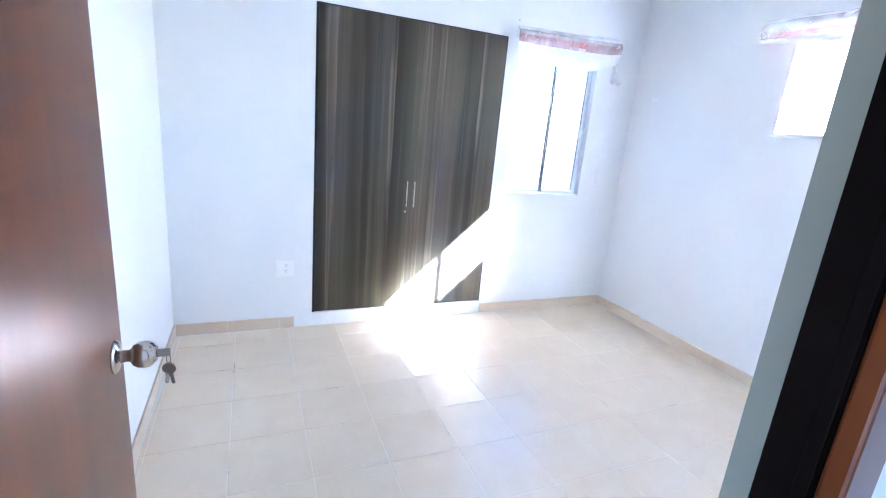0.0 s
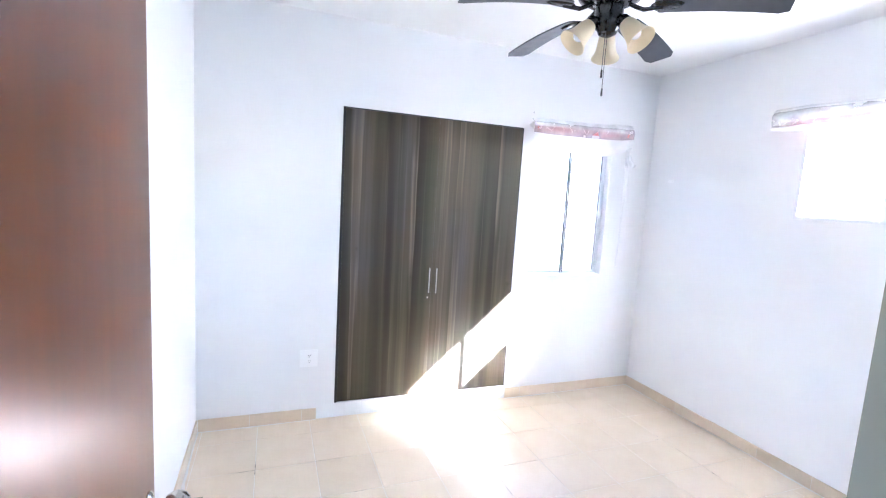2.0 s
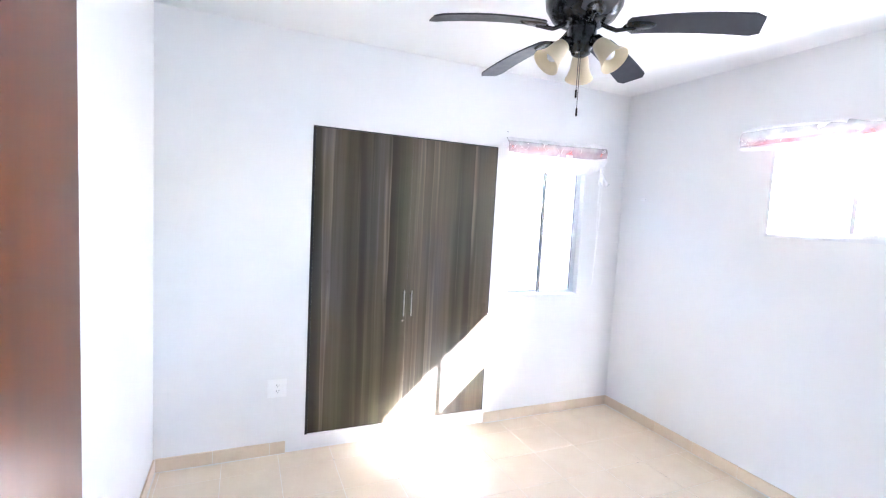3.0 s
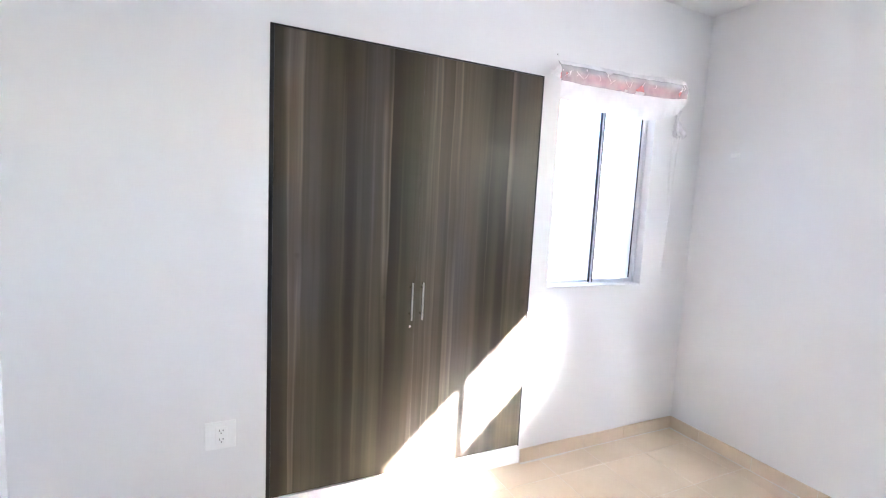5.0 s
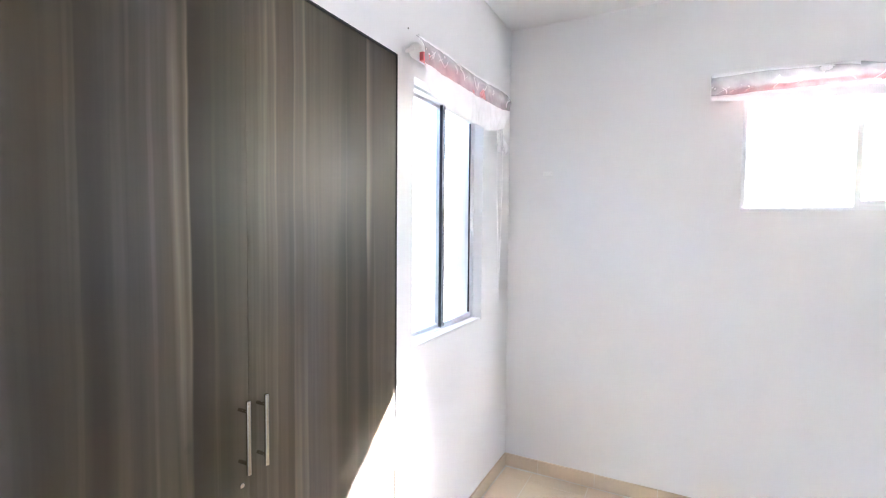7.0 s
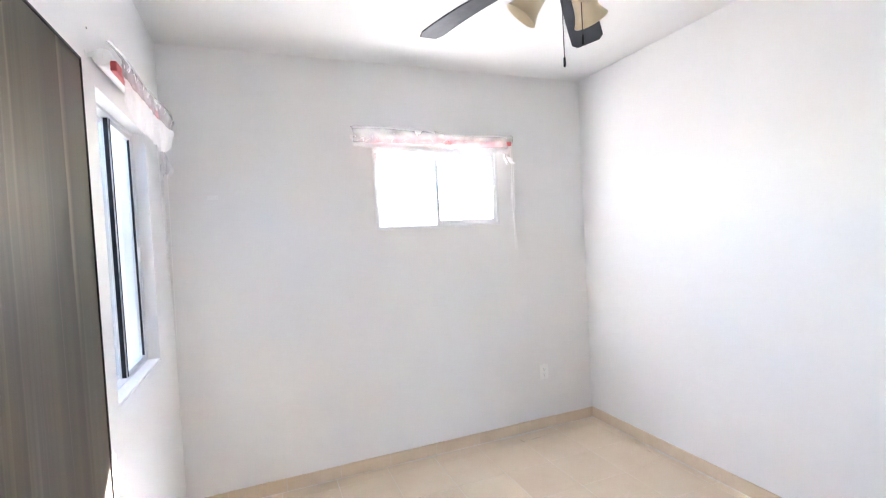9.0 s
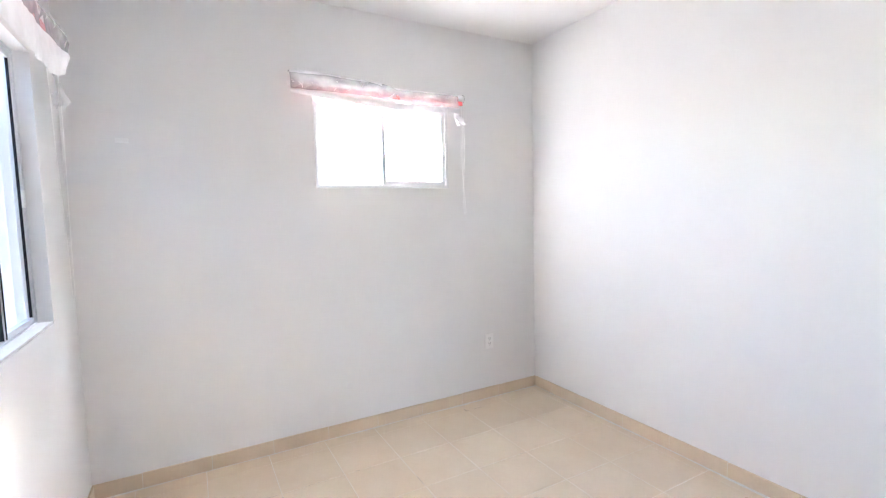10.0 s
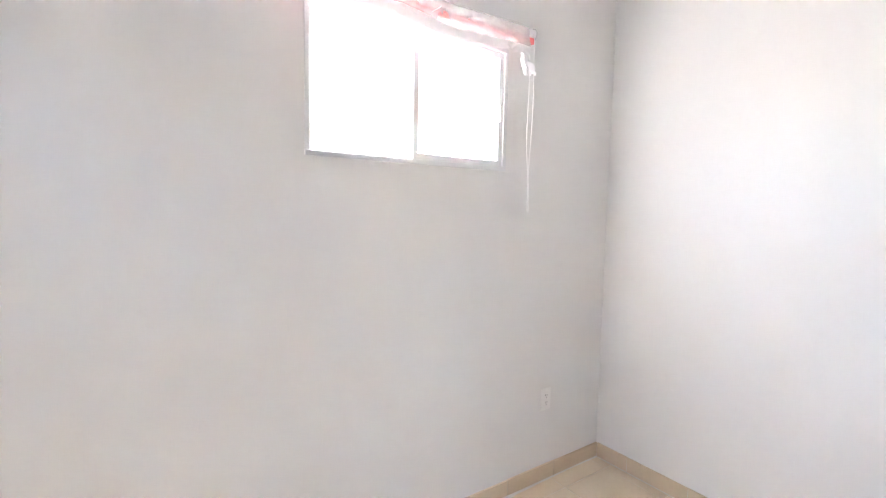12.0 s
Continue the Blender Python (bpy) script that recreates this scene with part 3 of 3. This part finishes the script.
# ---- ceiling fan ----
def ceiling_fan():
    f = thing("ceiling_fan", (1.335, 1.66, H), "black five-blade ceiling fan with three cream glass lamp shades, switched off", "ceiling fan")
    bm = bmesh.new()
    bm_turn(bm, [(0.075, 0.0), (0.085, -0.012), (0.085, -0.05), (0.06, -0.065)], 40)
    part("canopy", bm, FANBLACK, f, "", True)
    bm = bmesh.new()
    bm_turn(bm, [(0.06, -0.060), (0.135, -0.072), (0.152, -0.095), (0.155, -0.150), (0.150, -0.190), (0.125, -0.232), (0.085, -0.255), (0.06, -0.262)], 48)
    part("motor_housing", bm, FANBLACK, f, "glossy black motor housing", True)
    bm = bmesh.new()
    bm_turn(bm, [(0.055, -0.262), (0.057, -0.275), (0.057, -0.335), (0.050, -0.350), (0.042, -0.356), (0.036, -0.372), (0.020, -0.381), (0.004, -0.383)], 40)
    part("switch_housing", bm, FANBLACK, f, "", True)
    zb = -0.292
    n = 14
    for k in range(5):
        az = 26.5 + 72 * k
        tilt = pose(0, 0, zb, 0, 0, az) @ pose(0, 0, 0, -11, 0, 0)
        # blade: wider outwards, with clipped corners
        bm = bmesh.new()
        outline = []
        for i in range(n + 1):
            t = i / n
            outline.append((0.185 + 0.405 * t, 0.050 + 0.017 * t + 0.003 * math.sin(math.pi * t)))
        pts = [(x, y) for x, y in outline] + [(0.620, 0.048), (0.620, -0.048)] + [(x, -y) for x, y in reversed(outline)] + [(0.170, -0.030), (0.170, 0.030)]
        top = [bm.verts.new(tilt @ Vector((x, y, 0.019 - 0.22 * (x - 0.17) ** 2))) for x, y in pts]
        low = [bm.verts.new(tilt @ Vector((x, y, 0.013 - 0.22 * (x - 0.17) ** 2))) for x, y in pts]
        m = len(pts)
        for j in range(m):
            bm.faces.new((top[j], top[(j + 1) % m], low[(j + 1) % m], low[j]))
        for ring in (top, low):                            # strips across the blade
            for j in range(n + 2):
                a, c = j, m - 3 - j
                if j < n + 1 and a + 1 < c:
                    bm.faces.new((ring[a], ring[a + 1], ring[c - 1], ring[c]))
            bm.faces.new((ring[m - 1], ring[0], ring[m - 3], ring[m - 2]))
        blade = part("blade", bm, BLADE, f, "charcoal fan blade with clipped corners")
        bm = bmesh.new()
        arm = pose(0, 0, 0, 0, 0, az)
        path = [arm @ Vector(p) for p in ((0.075, 0, -0.262), (0.100, 0, -0.276), (0.130, 0, -0.290), (0.165, 0, zb + 0.004), (0.20, 0, zb + 0.006))]
        bm_tube(bm, path, 0.0085, 10)
        plate = []
        for i in range(24):
            a = 2 * math.pi * i / 24
            plate.append((0.215 + 0.062 * math.cos(a), 0.034 * math.sin(a) * (1 - 0.25 * math.cos(a))))
        t1 = [bm.verts.new(tilt @ Vector((x, y, 0.0115))) for x, y in plate]
        t2 = [bm.verts.new(tilt @ Vector((0.215 + (x - 0.215) * 0.8, y * 0.75, 0.0040))) for x, y in plate]
        for j in range(24):
            bm.faces.new((t1[j], t1[(j + 1) % 24], t2[(j + 1) % 24], t2[j]))
        bm.faces.new(t1)
        bm.faces.new(t2)
        part("blade_iron", bm, FANBLACK, blade, "black cast blade bracket", True)
    for az in (51, 171, 291):
        turn = pose(0, 0, 0, 0, 0, az)
        bm = bmesh.new()
        bm_tube(bm, [turn @ Vector(p) for p in ((0.030, 0, -0.310), (0.050, 0, -0.318), (0.066, 0, -0.334))], 0.012, 12)
        sock = turn @ pose(0.064, 0, -0.330, 0, 138, 0) @ Matrix.Diagonal((0.93, 0.93, 0.93, 1))
        bm_turn(bm, [(0.016, -0.012), (0.026, -0.004), (0.029, 0.020), (0.027, 0.036)], 24, sock)
        part("lamp_arm", bm, FANBLACK, f, "", True)
        prof = [(0.029, 0.022), (0.034, 0.032), (0.038, 0.050), (0.041, 0.075), (0.046, 0.100), (0.056, 0.124), (0.064, 0.137)]
        inner = [(r - 0.003, z) for r, z in reversed(prof)]
        bm = bmesh.new()
        bm_turn(bm, prof + [(0.0635, 0.139)] + inner, 36, sock, False)
        sh = part("shade", bm, SHADE, f, "cream frosted bell-shaped glass shade", True)
        bm = bmesh.new()
        bm_turn(bm, [(0.013, 0.030), (0.014, 0.045), (0.023, 0.066), (0.027, 0.085), (0.024, 0.102), (0.014, 0.113), (0.003, 0.117)], 24, sock)
        part("bulb", bm, BULB, sh, "white lamp bulb", True)
    for x, y, tip in ((0.011, 0.012, -0.615), (-0.032, -0.030, -0.556)):
        bm = bmesh.new()
        bm_tube(bm, [(x * 0.8, y * 0.8, -0.370), (x, y, -0.42), (x, y, tip + 0.03)], 0.0014, 6)
        c = part("pull_chain", bm, DARKSTEEL, f, "thin metal pull chain")
        bm = bmesh.new()
        bm_turn(bm, [(0.0015, 0.034), (0.0038, 0.030), (0.0042, 0.004), (0.0025, 0.0)], 12, Matrix.Translation((x, y, tip)))
        part("chain_pull", bm, FANBLACK, c, "small dark pull weight", True)
    return f


ceiling_fan()


# ---- room door, standing open ----
def room_door():
    hinge = Vector((-0.168, 0.290, 0.0))
    d = thing("room_door", hinge, "varnished reddish-brown wooden room door, standing open", "door")
    d.rotation_euler = (0, 0, radians(SWING))
    wdt, thick, hgt = 0.795, 0.038, 2.04
    bm = bmesh.new()
    bm_box(bm, 0.0, wdt, 0.0, thick, 0.008, hgt, 0.002)
    part("leaf", bm, WOOD, d, "flush varnished mahogany-toned leaf")
    kx, kz = wdt - 0.062, 0.925
    for side in (-1, 1):
        y0 = 0.0 if side < 0 else thick
        m = Matrix.Translation((kx, y0, kz)) @ pose(0, 0, 0, 90 if side < 0 else -90, 0, 0)
        bm = bmesh.new()
        bm_turn(bm, [(0.0345, 0.0), (0.0345, 0.003), (0.031, 0.007), (0.022, 0.0095), (0.0165, 0.012)], 40, m)
        ros = part("rosette", bm, STEEL, d, "round nickel rosette", True)
        bm = bmesh.new()
        bm_turn(bm, [(0.0135, 0.012), (0.0125, 0.024), (0.014, 0.029), (0.022, 0.034), (0.0272, 0.043), (0.0285, 0.052), (0.0272, 0.061), (0.0225, 0.069), (0.0165, 0.073), (0.0155, 0.0755), (0.008, 0.076)], 40, m)
        knob = part("knob", bm, STEEL, d, "round brushed nickel door knob", True)
        if side < 0:
            bm = bmesh.new()
            bm_box(bm, kx - 0.0012, kx + 0.0012, -0.100, -0.072, kz - 0.009, kz + 0.009, 0.0008)
            part("key", bm, BRASS, knob, "key left in the lock")
    bm = bmesh.new()
    bm_box(bm, wdt - 0.0004, wdt + 0.0012, 0.007, thick - 0.007, kz - 0.030, kz + 0.030, 0.0004)
    part("latch_plate", bm, STEEL, d, "nickel latch plate")
    for z in (0.22, 1.05, 1.86):
        bm = bmesh.new()
        bm_turn(bm, [(0.006, -0.045), (0.006, 0.045)], 12, Matrix.Translation((-0.006, thick + 0.004, z)))
        part("hinge", bm, STEEL, d, "", True)
    # ring with two spare keys, hanging from the key in the lock
    keys = thing("key_ring", (0, 0, 0), "small ring with two flat metal keys hanging from the lock", "keys")
    keys.matrix_world = Matrix.Translation(hinge) @ pose(0, 0, 0, 0, 0, SWING) @ Matrix.Translation((kx, -0.0955, kz - 0.010))
    bm = bmesh.new()
    bm_tube(bm, [(0.0, 0.004 * math.sin(a), 0.011 * math.cos(a) - 0.006) for a in [2 * math.pi * i / 20 for i in range(21)]], 0.0009, 6)
    part("ring", bm, BRASS, keys)
    for dx, lean in ((-0.0025, -9), (0.0025, 8)):
        m = Matrix.Translation((dx, 0, -0.016)) @ pose(0, 0, 0, lean, 0, 14 * dx / 0.0025)
        bm = bmesh.new()
        head = [(0.012 * math.sin(a) * (1.05 if abs(math.cos(a)) < 0.6 else 0.9), -0.012 + 0.0125 * math.cos(a)) for a in [2 * math.pi * i / 12 for i in range(12)]]
        for ring_y in (-0.001, 0.001):
            bm.faces.new([bm.verts.new(m @ Vector((ring_y, x, z))) for x, z in head])
        bm.verts.ensure_lookup_table()
        for i in range(12):
            j = (i + 1) % 12
            bm.faces.new((bm.verts[i], bm.verts[j], bm.verts[12 + j], bm.verts[12 + i]))
        prof = [(-0.004, -0.022), (0.004, -0.022), (0.004, -0.030), (0.0025, -0.033), (0.004, -0.036), (0.0022, -0.039), (0.004, -0.043), (0.001, -0.049), (-0.004, -0.047)]
        base = len(bm.verts)
        for ring_y in (-0.001, 0.001):
            bm.faces.new([bm.verts.new(m @ Vector((ring_y, x, z))) for x, z in prof])
        bm.verts.ensure_lookup_table()
        for i in range(len(prof)):
            j = (i + 1) % len(prof)
            bm.faces.new((bm.verts[base + i], bm.verts[base + j], bm.verts[base + len(prof) + j], bm.verts[base + len(prof) + i]))
        part("key", bm, BRASS, keys)
    return d


room_door()

# door frame in the opening
df = tagged(new("door_frame"), "wooden door frame, inner parts coloured as in shade, with a brown outer moulding", "door frame", "", "structure")
for s in (-1, 1):
    jx = 0.641 if s > 0 else -0.172
    out = DX1 - 0.0015 if s > 0 else DX0 + 0.0015
    lo, hi = min(jx, out), max(jx, out)
    # jamb, stop and head: same wood as the moulding, coloured black for shade
    box_part("jamb", (lo, hi, 0.2085, 0.266, 0.0, DZ - 0.046), SHADEDWOOD, df, 0.003, "jamb with shade put into its almost black colour")
    box_part("stop", (jx - 0.010 if s > 0 else jx, jx if s > 0 else jx + 0.010, 0.2085, 0.2245, 0.0, DZ - 0.056), SHADEDWOOD, df, 0.002)
    box_part("moulding", (lo, hi, 0.184, 0.208, 0.0, DZ - 0.046), WOOD, df, 0.004, "brown varnished outer moulding")
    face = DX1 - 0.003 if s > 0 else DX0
    box_part("reveal", (face, face + 0.003, 0.268, YD1 - 0.001, 0.0, DZ - 0.002), SHADEDPLASTER, df, 0.0, "white plaster reveal with shade put into its grey colour")
box_part("head", (DX0 + 0.0015, DX1 - 0.0015, 0.2085, 0.266, DZ - 0.0455, DZ - 0.0015), SHADEDWOOD, df, 0.003)
box_part("head_moulding", (DX0 + 0.0015, DX1 - 0.0015, 0.184, 0.208, DZ - 0.0455, DZ - 0.0015), WOOD, df, 0.004)


# ---- sockets and a wall clip ----
def socket(m, wide, label):
    s = thing("wall_socket", (0, 0, 0), label, "socket", "sockets in the room")
    w, h = (0.058, 0.060) if wide else (0.036, 0.058)
    box_part("plate", (-w, w, -0.006, -0.0005, -h, h), PLASTIC, s, 0.003, "white plastic cover plate")
    cx = 0.004 if wide else 0.0
    box_part("insert", (cx - 0.022, cx + 0.022, -0.0085, -0.0062, -0.037, 0.037), PLASTIC, s, 0.001)
    for z in (-0.019, 0.019):
        for x, hh in ((-0.0065, 0.0045), (0.0065, 0.0035)):
            box_part("slot", (cx + x - 0.0012, cx + x + 0.0012, -0.0089, -0.0086, z + 0.003 - hh, z + 0.003 + hh), SLOT, s)
        bm = bmesh.new()
        bm_turn(bm, [(0.0026, 0.0), (0.0024, 0.0004)], 10, pose(cx, -0.0086, z - 0.009, 90))
        part("earth_hole", bm, SLOT, s)
    s.matrix_world = m
    return s


socket(pose(0.305, YN, 0.438), True, "white double-width plastic wall socket above the skirting")
socket(pose(XE, 0.682, 0.432, 0, 0, -90), False, "white plastic wall socket near the corner")
clip = thing("wall_clip", (XE, 2.862, 1.795), "small white plastic clip on the wall", "clip")
box_part("base", (-0.006, -0.0005, -0.028, 0.028, -0.012, 0.012), PLASTIC, clip, 0.002)
box_part("hook", (-0.018, -0.0065, -0.022, 0.022, -0.010, 0.002), PLASTIC, clip, 0.003)


# ---- tiles: skirting and floor ----
def bm_tile(bm, x0, x1, y0, y1, z0, z1, c=0.0009):
    lo = [bm.verts.new(p) for p in ((x0, y0, z0), (x1, y0, z0), (x1, y1, z0), (x0, y1, z0))]
    mid = [bm.verts.new(p) for p in ((x0, y0, z1 - c), (x1, y0, z1 - c), (x1, y1, z1 - c), (x0, y1, z1 - c))]
    top = [bm.verts.new(p) for p in ((x0 + c, y0 + c, z1), (x1 - c, y0 + c, z1), (x1 - c, y1 - c, z1), (x0 + c, y1 - c, z1))]
    for a, b in ((lo, mid), (mid, top)):
        for k in range(4):
            bm.faces.new((a[k], a[(k + 1) % 4], b[(k + 1) % 4], b[k]))
    bm.faces.new(top)
    bm.faces.new(lo)


SKH, SKT = 0.080, 0.009


def skirting(name, start, turn, length, first, label):
    """Skirting tiles along local x from 0 to length, standing out towards local -y."""
    bm = bmesh.new()
    bm_box(bm, 0.0, length, -SKT + 0.002, -0.0005, 0.0005, SKH - 0.003)
    base = structure(name, bm, JOINT, label, "baseboard")
    base.matrix_world = pose(*start, 0, 0, turn)
    x, rng = 0.0, random.Random(len(name))
    rows, n = [], max(8, int(length / 0.02))
    for i in range(n + 1):                                  # smeared white mortar along the foot
        xx = length * i / n
        w = 0.0035 + 0.020 * max(0.0, noise.noise(Vector((xx * 2.1, 3.7, len(name)))) + 0.12) * (0.8 + 0.5 * noise.noise(Vector((xx * 19, 1.1, 5))))
        rows.append((Vector((xx, -SKT - 0.0008, 0.0030)), Vector((xx, -SKT - 0.4 * w - 0.0009, 0.0022)), Vector((xx, -SKT - w - 0.001, 0.0004))))
    bm = bmesh.new()
    bm_strip(bm, rows)
    part("mortar_smear", bm, JOINT, base, "uneven white mortar smeared along the floor")
    nxt = first
    while x < length - 0.01:
        x1 = min(nxt, length)
        if x1 - x > 0.012:
            bm = bmesh.new()
            h = SKH + rng.uniform(-0.0015, 0.0015)
            bm_box(bm, x + 0.0012, x1 - 0.0012, -SKT - rng.uniform(0, 0.0012), -SKT + 0.0025, 0.001, h, 0.0012)
            bm_box(bm, x + 0.0012, x1 - 0.0012, -SKT + 0.0026, -0.0006, SKH - 0.0029, h)
            part("tile", bm, SKIRT, base)
        x, nxt = x1, x1 + PITCH
    return base


skirting("baseboard_east", (XE, YN, 0), -90, YN - YS - 0.001, 0.212, "beige ceramic skirting tiles along the wall")
skirting("baseboard_south", (XE - SKT - 0.004, YS, 0), 180, XE - SKT - 0.87, 0.19, "beige ceramic skirting tiles along the wall")
skirting("baseboard_north_left", (XW + 0.012, YN, 0), 0, 0.362 - XW - 0.012, 0.30, "beige ceramic skirting tiles beside the wardrobe")
skirting("baseboard_north_right", (1.815, YN, 0), 0, XE - SKT - 0.004 - 1.815, 0.135, "beige ceramic skirting tiles under the window")
skirting("baseboard_west", (XW, YD1 + 0.001, 0), 90, YN - YD1 - 0.002, 0.22, "beige ceramic skirting tiles along the wall")

J = 0.0017                                                  # half a joint
full = None
rng = random.Random(4)
spaces = [(XW, XE, YS, YN), (HX0, HX1, HY0, YS - T), (HX0, 0.86, YS - T, YD0), (DX0, DX1, YD0, YD1)]
for sx0, sx1, sy0, sy1 in spaces:
    i0, i1 = math.floor((sx0 - GX) / PITCH), math.ceil((sx1 - GX) / PITCH)
    j0, j1 = math.floor((sy0 - GY) / PITCH), math.ceil((sy1 - GY) / PITCH)
    for i in range(i0, i1):
        for j in range(j0, j1):
            ax0, ax1 = GX + i * PITCH, GX + (i + 1) * PITCH
            ay0, ay1 = GY + j * PITCH, GY + (j + 1) * PITCH
            bx0, bx1, by0, by1 = max(ax0 + J, sx0), min(ax1 - J, sx1), max(ay0 + J, sy0), min(ay1 - J, sy1)
            if sx0 == XW and ay0 < YD1 and ax0 < 0.86:      # stop at the thicker wall by the door
                by0 = max(by0, YD1 if ax0 + PITCH > XW else by0)
            if bx1 - bx0 < 0.01 or by1 - by0 < 0.01:
                continue
            whole = abs(bx1 - bx0 - PITCH + 2 * J) < 1e-6 and abs(by1 - by0 - PITCH + 2 * J) < 1e-6
            cx, cy = (bx0 + bx1) / 2, (by0 + by1) / 2
            if whole and full is not None:
                data = full
            else:
                bm = bmesh.new()
                bm_tile(bm, bx0 - cx, bx1 - cx, by0 - cy, by1 - cy, -0.0030, 0.0)
                data = mesh_of("tile", bm, TILE)
                if whole:
                    full = data
            t = new("tile", data)
            t.parent = floor
            t.location = (cx, cy, rng.uniform(-0.0003, 0.0003))
            t.rotation_euler = (rng.gauss(0, 0.0008), rng.gauss(0, 0.0008), 0)
